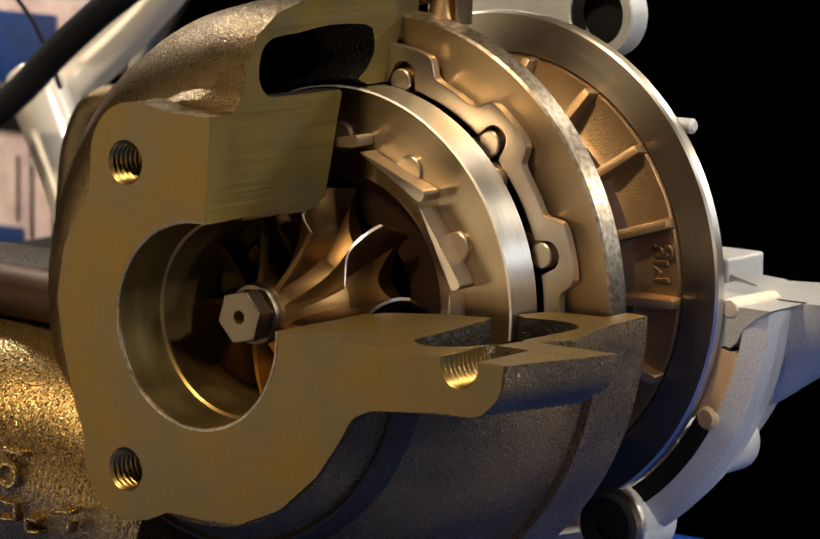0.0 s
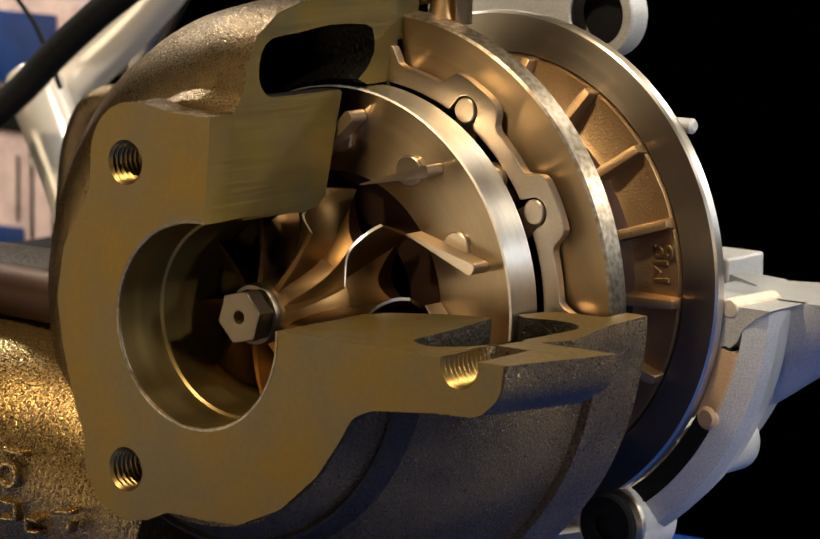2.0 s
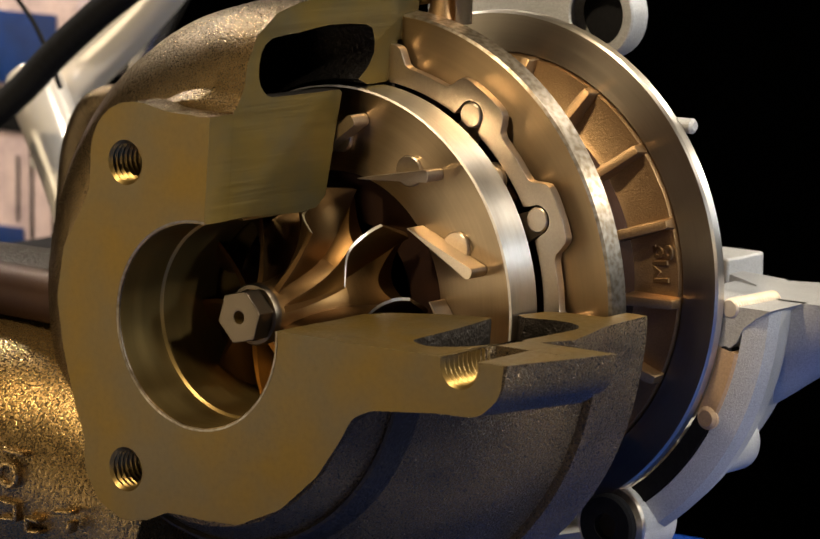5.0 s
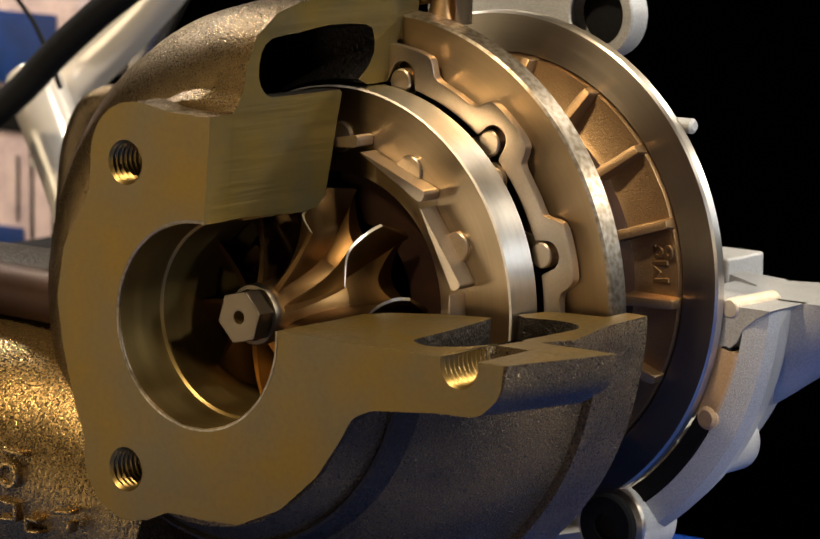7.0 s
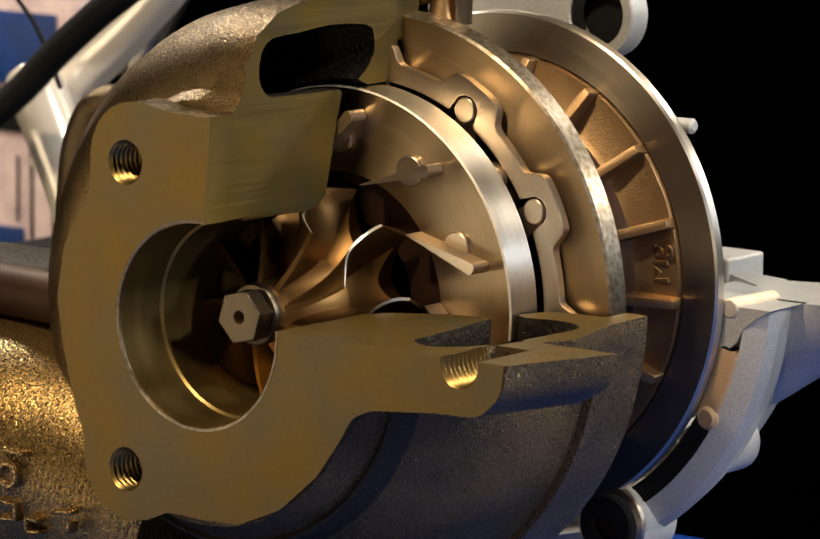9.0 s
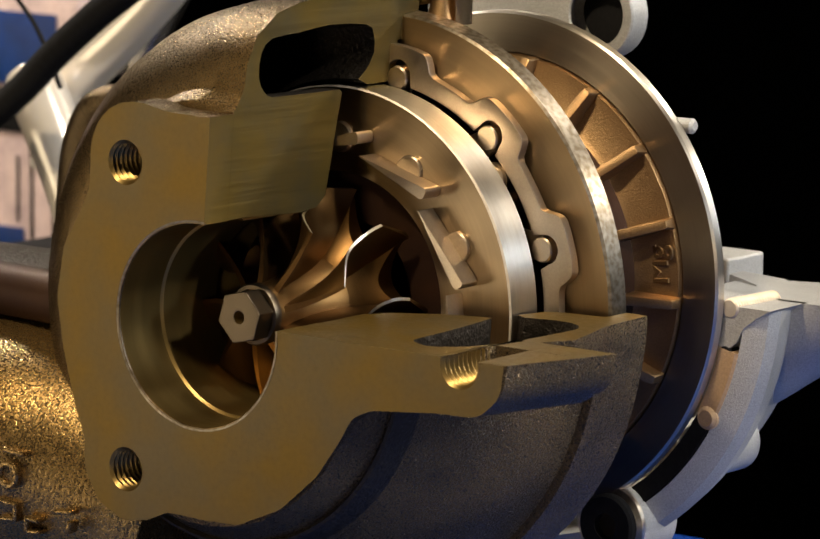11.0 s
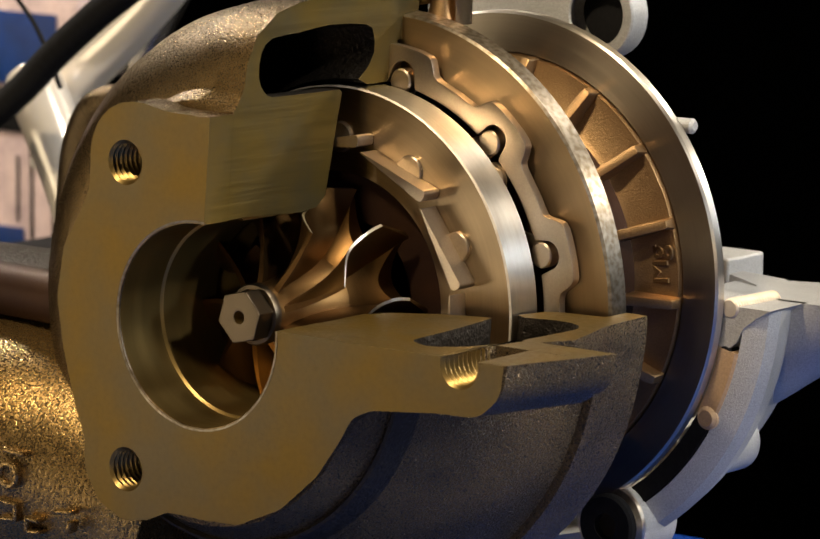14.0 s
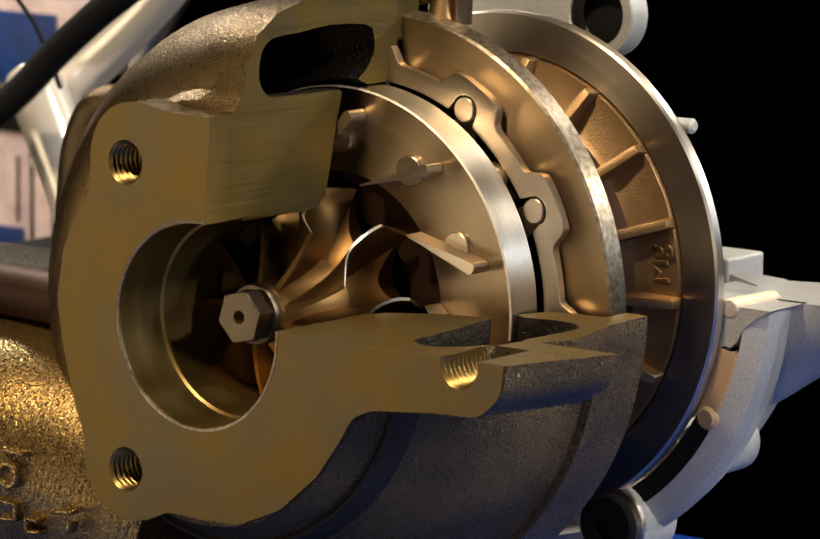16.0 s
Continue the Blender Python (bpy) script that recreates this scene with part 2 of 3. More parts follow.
def thread(x, z, radius, depth, pitch=1.5, a0=0, a1=360):
    """The threaded wall of a bolt hole."""
    prof, y = [], 0.0
    while y < depth:
        prof += [(radius, y), (radius - 0.75, y + pitch * 0.45), (radius - 0.75, y + pitch * 0.55)]
        y += pitch
    prof += [(radius - 0.4, depth)]
    if a1 - a0 >= 360:
        prof += [(0, depth + 2.0)]
    return moved(turned(prof, a0, a1, 40, closed=False), Matrix.Translation((x, 0, z)))


def block(x0, x1, y0, y1, z0, z1, bevel=0.5, seg=2):
    bm = bmesh.new()
    bmesh.ops.create_cube(bm, size=1)
    bmesh.ops.scale(bm, vec=(x1 - x0, y1 - y0, z1 - z0), verts=bm.verts)
    bmesh.ops.translate(bm, vec=((x0 + x1) / 2, (y0 + y1) / 2, (z0 + z1) / 2), verts=bm.verts)
    if bevel:
        bmesh.ops.bevel(bm, geom=bm.edges[:], offset=bevel, segments=seg, profile=0.5, affect="EDGES")
    return bm


# ---- the hall: floor, walls and ceiling in the dark ----
def hall():
    for name, box in (("floor", (-3.5, 3, -3.5, 4, -0.1, 0)), ("ceiling", (-3.5, 3, -3.5, 4, 3.4, 3.5)),
                      ("wall_north", (-3.5, 3, 4, 4.1, 0, 3.4)), ("wall_south", (-3.5, 3, -3.6, -3.5, 0, 3.4)),
                      ("wall_east", (3, 3.1, -3.5, 4, 0, 3.4)), ("wall_west", (-3.6, -3.5, -3.5, 4, 0, 3.4))):
        tagged(part(name, block(*box, bevel=0), M_DARK, None, scale=1), "plain dark exhibition hall " + name.split("_")[0], name.split("_")[0], kind="structure")


hall()
PLINTH = AX - 0.085


def plinth():
    top = part("plinth", block(-0.17, 0.70, -0.45, 0.212, 0.0, PLINTH, bevel=0.004), M_BLUE, None, scale=1)
    tagged(top, "glossy blue lacquered display plinth under the turbocharger", "plinth")


plinth()
tagged(part("exhibit_stand", block(-0.75, -0.175, -0.10, 0.36, 0.0, PLINTH, bevel=0.004), M_DARK, None, scale=1), "matt black stand beside the blue plinth", "stand")

# ---- the turbocharger ----
turbo = new("turbocharger")
turbo.location = (0, 0, AX)
tagged(turbo, "cutaway turbocharger in bronzed and bright steel on a plinth", "turbocharger")

X_CUT, Z_CUT = 3.06, 1.5


def turbine_housing():
    # meridian sections (y, radius from the cut's corner) at the upright and at the level cut
    up = [(7.9, 22.6), (14, 22.6), (14, 22.5), (33, 21.6), (38, 22.2), (40.8, 24.5), (42.2, 33), (43.4, 41), (44.6, 47.4), (43.6, 48.2), (36, 48.2), (28, 48.3),
          (20.5, 48.4), (17.6, 49.8), (15.6, 53.0), (16.0, 58.4), (19.4, 61.4), (28.2, 62.0), (39, 63.0), (51.8, 62.2), (54.6, 60.0), (55.2, 55.6), (52.6, 51.8), (50.2, 49.9),
          (53.6, 48.5), (60.4, 48.6), (63.4, 51.4), (63.6, 57.9), (69.9, 58.0), (70.6, 65.5), (70.0, 68.6), (55, 70.6), (40, 70.0), (28, 68.6),
          (20.8, 66.9), (14.3, 62.2), (11.6, 56.5), (10.9, 51.2), (9.4, 48.2), (7.9, 46.2), (7.9, 45.8)]
    flat = [(7.9, 22.5), (14, 22.5), (14, 22.8), (29.7, 23.4), (34.7, 26.7), (40.5, 35.3), (42.4, 40), (43.2, 43), (44.3, 46.6), (43.6, 47.2), (36, 48.4), (28, 49.4),
            (20.5, 50.0), (13.0, 50.5), (10.8, 51.5), (8.6, 55.0), (8.4, 59.0), (13.6, 64.4), (24.6, 67.9), (40, 69.0), (46.5, 68.6), (50.2, 64.5), (50.9, 59.0), (49.2, 52.2),
            (51.0, 48.9), (58.6, 51.2), (60.4, 55.5), (61.5, 65.0), (66, 65.2), (69.2, 65.3), (68.8, 71.0), (58, 71.4), (51, 72.0), (44, 74.0),
            (34, 76.6), (27, 73.0), (20, 69.0), (18, 66.5), (12, 66.3), (7.9, 66.2), (7.9, 66.1)]
    low = list(flat)
    low[29:] = [(69.2, 65.3), (68.8, 70.6), (52.2, 70.2), (52.0, 68.0), (51.6, 67.6), (51.3, 68.5), (38, 65.6), (24, 58.8), (13, 52.0), (5, 47.2), (1.2, 45.1), (1.2, 45.0)]
    low[0] = (1.2, 24.6)
    side = list(up)
    side[29:] = [(70.6, 66.0), (70.0, 68.0), (55, 69.5), (40, 69.6), (28, 68.4), (22.4, 66.2), (15.6, 60.6), (12.4, 55.0), (11.6, 51.6), (8.0, 49.6), (7.9, 46.4), (17.0, 45.6)]
    side[0] = (17.0, 22.6)
    low[9:24] = [(y, 47 + (r - 47) * 0.33) for y, r in flat[9:24]]
    low2 = list(low)
    low2[-2], low2[-1], low2[0] = (1.2, 46.2), (17.0, 45.6), (17.0, 22.6)
    shut = list(side)
    shut[-1], shut[0] = (7.9, 46.2), (7.9, 22.6)
    # pockets behind the two bolt holes of the flange
    keys = [(90, up), (110, shut), (111, shut), (113, side), (130, side), (132, shut), (205, shut), (228, low), (230, low2), (249, low2), (251, low), (346, low), (360, flat)]
    def eased(section):
        """The section with the spiral duct's outline rounded by points between."""
        out = section[:13]
        for i in range(12, 23):
            a, b, c, d = (Vector(section[k]) for k in (i - 1, i, i + 1, i + 2))
            out += [tuple((9 * (b + c) - a - d) / 16), section[i + 1]]
        return out + section[24:]

    keys = [(a, eased(section)) for a, section in keys]
    bm = bmesh.new()
    n, rings = 270, []
    for k in range(n + 1):
        a = 90 + 270 * k / n
        for (a0, s0), (a1, s1) in zip(keys, keys[1:]):
            if a <= a1:
                t = (a - a0) / (a1 - a0)
                t = t * t * (3 - 2 * t)
                break
        cx, cz = X_CUT * (1 - (a - 90) / 270), Z_CUT * (a - 90) / 270
        c, s = math.cos(radians(a)), math.sin(radians(a))
        ring = []
        for (y0, r0), (y1, r1) in zip(s0, s1):
            r, y = r0 + (r1 - r0) * t, y0 + (y1 - y0) * t
            if len(ring) < 4 and 4 < k < n - 4:
                r = max(r, 26.0)
            lean = (r - 33) * 0.066 * max(0.0, 1 - k / 12)
            ring.append(bm.verts.new((cx + r * c + lean, y, cz + r * s)))
        rings.append(ring)
    m = len(up) + 11
    for p, q in zip(rings, rings[1:]):
        for i in range(m):
            bm.faces.new((p[i], p[(i + 1) % m], q[(i + 1) % m], q[i]))
    sides = list(bm.faces)
    for ring in (rings[0], rings[-1]):
        got = bmesh.ops.triangle_fill(bm, use_beauty=True, edges=[bm.edges.get((ring[i], ring[(i + 1) % m])) for i in range(m)])
        for f in got["geom"]:
            if isinstance(f, bmesh.types.BMFace):
                f.material_index = 1 if ring is rings[0] else 4
    # the spiral duct's inside (3) gets the colour darkened for shade
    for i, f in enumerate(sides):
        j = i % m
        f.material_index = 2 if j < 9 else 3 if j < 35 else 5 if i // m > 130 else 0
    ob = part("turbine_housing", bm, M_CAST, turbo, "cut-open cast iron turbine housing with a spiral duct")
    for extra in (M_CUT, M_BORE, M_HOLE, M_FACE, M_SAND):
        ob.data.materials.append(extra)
    return ob


housing = turbine_housing()


def outlet_flange():
    edge = rounded([(-0.5, 45.9, 2), (-5.8, 45.9, 3), (-9.5, 46.2, 4), (-12.5, 46.9, 4), (-15.6, 47.4, 5), (-18.6, 47.4, 5), (-22.2, 46.7, 6), (-25.6, 45.1, 6), (-28.3, 42.5, 6),
                    (-30.1, 39.2, 6), (-30.8, 35.5, 6), (-30.8, 32, 6), (-31.2, 27.2, 6), (-34.0, 21.6, 6), (-39.0, 13.5, 8),
                    (-41.0, 2, 12), (-39.2, -9.5, 12), (-35.5, -22.5, 8), (-32.8, -29, 5), (-32.9, -36, 8), (-28.6, -42.8, 6), (-21.5, -46.2, 6), (-14, -45.0, 6), (-8, -42.4, 5),
                    (3, -42.6, 8), (12, -42.3, 8), (24, -37.2, 9), (34.2, -28.4, 8), (40, -20.6, 6), (43.8, -14.4, 6), (49, -12.2, 5), (66, -10.5, 5), (77.0, -10.2, 8), (82.4, -5.2, 7), (83.4, 1.5, 0)], 7)
    edge += arc(71.9, 0.2, 5.0, 15, -195, 18) + arc(0, 0, 22.5, 3.9, -276.0, 72) + [Vector((2.35, 22.4)), Vector((3.9, 45.8))]
    holes = [arc(-20.5, z, 5.0, 0, 351, 39) for z in (33.9, -34.5)]
    ob = part("outlet_flange", prism(edge, 0, 7.9, holes, bevel=0.3, both=False), M_FACE, housing, "flat milled outlet flange, brownish steel")
    ob.data.materials.append(M_CUT)
    ob.data.materials.append(M_CAST)
    ob.data.materials.append(M_RIM2)
    for f in ob.data.polygons:
        if f.center.y < 0.0004 and -0.95 < f.normal.y < -0.2:
            f.material_index = 3
        if f.center.y > 0.0004 and f.normal.y > -0.4:
            sawn = (f.normal.x > 0.9 and 0 < f.center.x < 0.005 and f.center.z > 0.02) or (f.normal.z > 0.95 and 0.001 < f.center.z < 0.002)
            f.material_index = 0 if sawn and f.normal.z > 0.9 else 1 if sawn else 2
            f.use_smooth = not sawn
    liner = [(22.35, 0.5), (22.35, 13.4), (21.8, 13.9), (21.7, 22), (21.55, 31.5), (24.5, 31.5), (24.5, 0.6)]
    part("bore_liner", turned(liner, 86, 363, 110), M_BORE, housing, "turned golden bore of the outlet")
    for z in (33.9, -34.5):
        part("hole_boss", moved(turned([(5.05, 7.5), (10.4, 7.5), (10.4, 17.5), (5.05, 17.5)], n=40), Matrix.Translation((-20.5, 0, z))), M_CAST, housing)
    part("bore_lip", turned([(22.45, 0.05), (23.1, -0.12), (22.5, 0.9)], -276, 3.9, 90), M_RIM2, housing, "bright worn edge")
    for z in (33.9, -34.5):
        part("threaded_hole", thread(-20.5, z, 5.0, 15), M_BORE, housing, "brassy threaded bolt hole")
    part("threaded_hole", thread(71.9, 0.2, 5.0, 16, 1.5, -195, 15), M_BORE, housing, "half threaded hole laid open by the cut")
    return ob


outlet_flange()


def bolt_lug():
    # the lug behind the third bolt hole, widening away from the flange, open towards the cut
    def section(y, notch):
        k = (y - 8) / 18.5
        left, right = 66.2 + 3.4 * k, 86.4 + 6.4 * k
        out = rounded([(left, -10.4, 0), (78.4 + 5 * k, -10.3, 8), (right - 1.2, -5.2, 7), (right, 1.56, 0)], 6)
        out += arc(71.9, 0.2, 4.95, 15.6, -195.6, 16) if notch else [Vector((76.7 + (67.1 - 76.7) * j / 16, 1.56)) for j in range(17)]
        return out + [Vector((left, 1.56))]

    def span(y0, y1, notch):
        bm = bmesh.new()
        loops = [[bm.verts.new((p[0], y, p[1])) for p in section(y, notch)] for y in (y0, y1)]
        n = len(loops[0])
        for i in range(n):
            bm.faces.new((loops[0][i], loops[0][(i + 1) % n], loops[1][(i + 1) % n], loops[1][i]))
        for loop in loops:
            bmesh.ops.triangle_fill(bm, use_beauty=True, edges=[bm.edges.get((loop[i], loop[(i + 1) % n])) for i in range(n)])
        bmesh.ops.recalc_face_normals(bm, faces=bm.faces)
        for f in bm.faces:
            if f.normal.z > 0.95 and f.calc_center_median().z > 1.4:
                f.material_index = 1
        return bm

    ob = part("bolt_lug", joined(span(0.5, 17.8, True), span(17.8, 26.5, False)), M_SAND, housing, "rounded cast lug with a sawn top")
    ob.data.materials.append(M_FACE)


bolt_lug()


def nozzle_ring():
    ob = part("nozzle_ring", turned([(29, 49.2), (47.9, 49.2), (48.3, 49.55), (48.3, 58.9), (47.8, 59.4), (29, 59.4)], n=160), M_TURN, turbo, "bright turned nozzle ring")
    rimmed(ob, M_RIM, 47.9)
    ob.data.materials.append(M_EDGE)
    for f in ob.data.polygons:
        if 0.2 < abs(f.normal.y) < 0.95:
            f.material_index = 2
    # the shield's shadow is put into its dark colour
    part("heat_shield", turned([(18, 52.6), (29.2, 52.2), (29.2, 54), (18, 54)], n=96), M_SHIELD, ob, "dark red-brown heat shield, shade in its colour")
    for a in (40.5, 130, 220, 310):
        m = Matrix.Translation((44.6 * math.cos(radians(a)), 0, 44.6 * math.sin(radians(a))))
        part("guide_roller", moved(turned([(0, 59.4), (3.6, 59.4), (3.6, 60.4), (3.1, 60.6), (3.1, 61.2), (3.8, 61.3), (3.8, 62.2), (0, 62.2)], n=28, closed=False), m), M_VANE, ob, "small grooved guide roller")
    return ob


nozzle_ring()
VANES = 11
STEP = 360 / VANES
PIVOT_R, PIVOT_A = 36.8, 24.2
PIN_R, PIN_A = 50.3, 15.2


def unison_ring():
    edge = []
    for k in range(VANES):
        c = PIN_A + STEP * k
        for da, r in ((-16.3, 52.8), (-13, 52.8), (-10.8, 52.9), (-9.4, 53.5), (-8.4, 55.2), (-7.4, 56.6), (-6.2, 57.2), (-3, 57.4), (0, 57.4), (3, 57.4), (5.2, 57.3), (6.6, 56.8), (7.6, 55.6), (8.8, 53.7), (9.8, 52.9), (12, 52.8), (14.5, 52.8)):
            a = radians(c + da)
            edge.append(Vector((r * math.cos(a), r * math.sin(a))))
    # the inner edge, with a slot open to the shaft for each lever pin
    inner = []
    for k in range(VANES):
        c = PIN_A + STEP * k
        inner += arc(0, 0, 48.5, c - STEP / 2, c - 4.6, 6)
        a = radians(c)
        u, v = Vector((math.cos(a), math.sin(a))), Vector((-math.sin(a), math.cos(a)))
        inner += [u * (50.9 + 3.3 * math.sin(t)) - v * 3.3 * math.cos(t) for t in (math.pi * j / 14 for j in range(15))]
        inner += arc(0, 0, 48.5, c + 4.6, c + STEP / 2 - 1.5, 6)
    return part("unison_ring", prism(edge, 61.0, 63.4, [inner], bevel=0.3), M_VANE, turbo, "turning adjusting ring with lobes and pin slots")


ring = unison_ring()


def vane():
    """A nozzle vane about its own pivot, chord along +x at zero turn; the pin lever stands at its back."""
    edge = [Vector((-10.6, -1.62))] + rounded([(-10.3, -1.45, 0), (9.4, 1.2, 1.3), (9.2, -1.75, 1.2), (-10.3, -1.75, 0)], 5)
    ob = part("vane", prism(edge, 43.5, 49.0, bevel=0.15), M_VANE, turbo, "swivelling wedge-shaped guide vane")
    part("pivot_boss", rod(3.5, 48.2, 64.6, 32, 0.25), M_VANE, ob, "round pivot boss")
    return ob


vanes = [vane()]


def lever(owner):
    # lies behind the nozzle ring; its outer end carries the pin in the ring's slot
    a = radians(LEVER_TURN)
    u = Vector((math.cos(a), math.sin(a)))
    v = Vector((-u.y, u.x))
    n = 10
    reach = PIN_R - PIVOT_R + 0.6
    edge = [u * (reach - 0.6 + 2.7 * math.cos(t)) + v * 2.7 * math.sin(t) for t in (-math.pi / 2 + math.pi * k / n for k in range(n + 1))]
    edge += [u * (4.2 * math.cos(t)) + v * 4.2 * math.sin(t) for t in (math.pi / 2 + math.pi * k / n for k in range(n + 1))]
    part("pin_lever", prism(edge, 63.5, 64.6, bevel=0.2), M_VANE, owner)
    m = Matrix.Translation((u.x * reach, 0, u.y * reach))
    part("lever_pin", moved(rod(2.9, 60.8, 64.3, 28, 0.35), m), M_VANE, owner, "round pin in the ring's slot")


CHORD_SHUT = -86.5
# the lever's heading in the vane's own space: with the vane shut the pin lags its pivot
PIN0 = Vector((PIN_R * math.cos(radians(PIN_A - PIVOT_A)) - PIVOT_R, PIN_R * math.sin(radians(PIN_A - PIVOT_A))))
LEVER_TURN = math.degrees(math.atan2(PIN0.y, PIN0.x)) - CHORD_SHUT
lever(vanes[0])
for _ in range(VANES - 1):
    vanes.append(copy_thing(vanes[0], Matrix.Identity(4)))


BLADES = 9


def turbine_wheel():
    hub = turned([(0, 20.0), (6.6, 20.0), (6.9, 21.5), (7.0, 25), (7.6, 30), (9.0, 36), (11.5, 40.5), (11.5, 50), (0, 50)], n=72, closed=False)
    ob = part("turbine_wheel", hub, M_WHEEL, turbo, "bronze-coloured turbine wheel with curved blades")
    hub_line = curve([(21.8, 6.8), (27, 7.2), (33, 8.2), (38.5, 10.2), (43, 14.5), (46, 19.5), (48.4, 25.9)], 4)
    tip_line = curve([(26.5, 21.3), (29, 21.5), (32, 21.6), (35.5, 21.9), (38.6, 22.9), (40.6, 24.2), (42.2, 26.0)], 4)
    cols, rows = len(hub_line), 7

    def TIP_TURN(t):
        # the blade's tip leans forward over the outlet, then stands upright
        return 48.9 - 28.1 * (1 - t) ** 3 - 1.4 * t ** 6

    def blade():
        bm = bmesh.new()
        grid = {}
        for s in (-1, 1):
            for i in range(cols):
                t = i / (cols - 1)
                for j in range(rows):
                    v = j / (rows - 1)
                    y = hub_line[i][0] * (1 - v) + tip_line[i][0] * v
                    r = hub_line[i][1] * (1 - v) + tip_line[i][1] * v
                    back = 41.5 - 28.5 * (1 - t) ** 3.2 - 1.9 * t ** 4
                    front = TIP_TURN(t)
                    bend = back + (front - back) * v
                    a = radians(bend) + s * (0.75 - 0.4 * v) / max(r, 4)
                    grid[s, i, j] = bm.verts.new((r * math.cos(a), y, r * math.sin(a)))
        for i in range(cols - 1):
            for j in range(rows - 1):
                for s in (-1, 1):
                    bm.faces.new([grid[s, i, j], grid[s, i + 1, j], grid[s, i + 1, j + 1], grid[s, i, j + 1]])
        for i in range(cols - 1):
            for j in (0, rows - 1):
                f = bm.faces.new([grid[-1, i, j], grid[1, i, j], grid[1, i + 1, j], grid[-1, i + 1, j]])
                f.material_index = 1 if j else 0
        for j in range(rows - 1):
            for i in (0, cols - 1):
                bm.faces.new([grid[-1, i, j], grid[1, i, j], grid[1, i, j + 1], grid[-1, i, j + 1]])
        return bm

    def scalloped_back():
        # the hub flares out to each blade and is cut back between them
        def flare(r):
            for (y0, r0), (y1, r1) in zip(hub_line, hub_line[1:]):
                if r <= r1:
                    return y0 + (y1 - y0) * (r - r0) / (r1 - r0)
            return hub_line[-1][0]

        bm, rings = bmesh.new(), []
        for k in range(360):
            d = abs((k - 39.6 + 180 / BLADES) % (360 / BLADES) - 180 / BLADES) / (180 / BLADES)
            reach = 16.2 + 9.4 * (1 - math.sqrt(max(0.0, 1 - (1 - d) ** 2)))
            line = [(r, flare(r)) for r in (10.4 + (reach - 10.4) * j / 7 for j in range(8))] + [(reach, max(flare(reach) + 1.0, 49.0)), (10.4, 50.4)]
            c, e = math.cos(radians(k)), math.sin(radians(k))
            rings.append([bm.verts.new((r * c, y, r * e)) for r, y in line])
        for p, q in zip(rings, rings[1:] + rings[:1]):
            for a in range(len(p) - 1):
                bm.faces.new((p[a], p[a + 1], q[a + 1], q[a]))
        return bm

    part("back_plate", scalloped_back(), M_WHEEL, ob, "scalloped back of the wheel")
    one = part("blade", blade(), M_WHEEL, ob)
    one.data.materials.append(M_RIM)
    for k in range(1, BLADES):
        other = new("blade", one.data)
        other.parent = ob
        other.rotation_euler = (0, -radians(360 / BLADES * k), 0)
    # the hexagonal end of the wheel, with a centre drilling
    hexa = [Vector((6.25 * math.cos(radians(13.5 + 60 * k)), 6.25 * math.sin(radians(13.5 + 60 * k)))) for k in range(6)]
    part("hexagon", prism(hexa, 14.3, 20.4, [arc(0, 0, 1.4, 0, 340, 17)], bevel=0.35), M_NUT, ob, "worn hexagonal wheel end")
    part("centre_drilling", turned([(1.4, 14.35), (1.3, 15.0), (1.0, 17.5), (0, 18.5)], n=20, closed=False), M_BORE, ob)
    part("collar", turned([(5.8, 18.9), (6.6, 19.0), (6.9, 19.6), (6.9, 20.8), (5.8, 20.9)], n=48), M_NUT, ob)
    return ob


turbine_wheel()


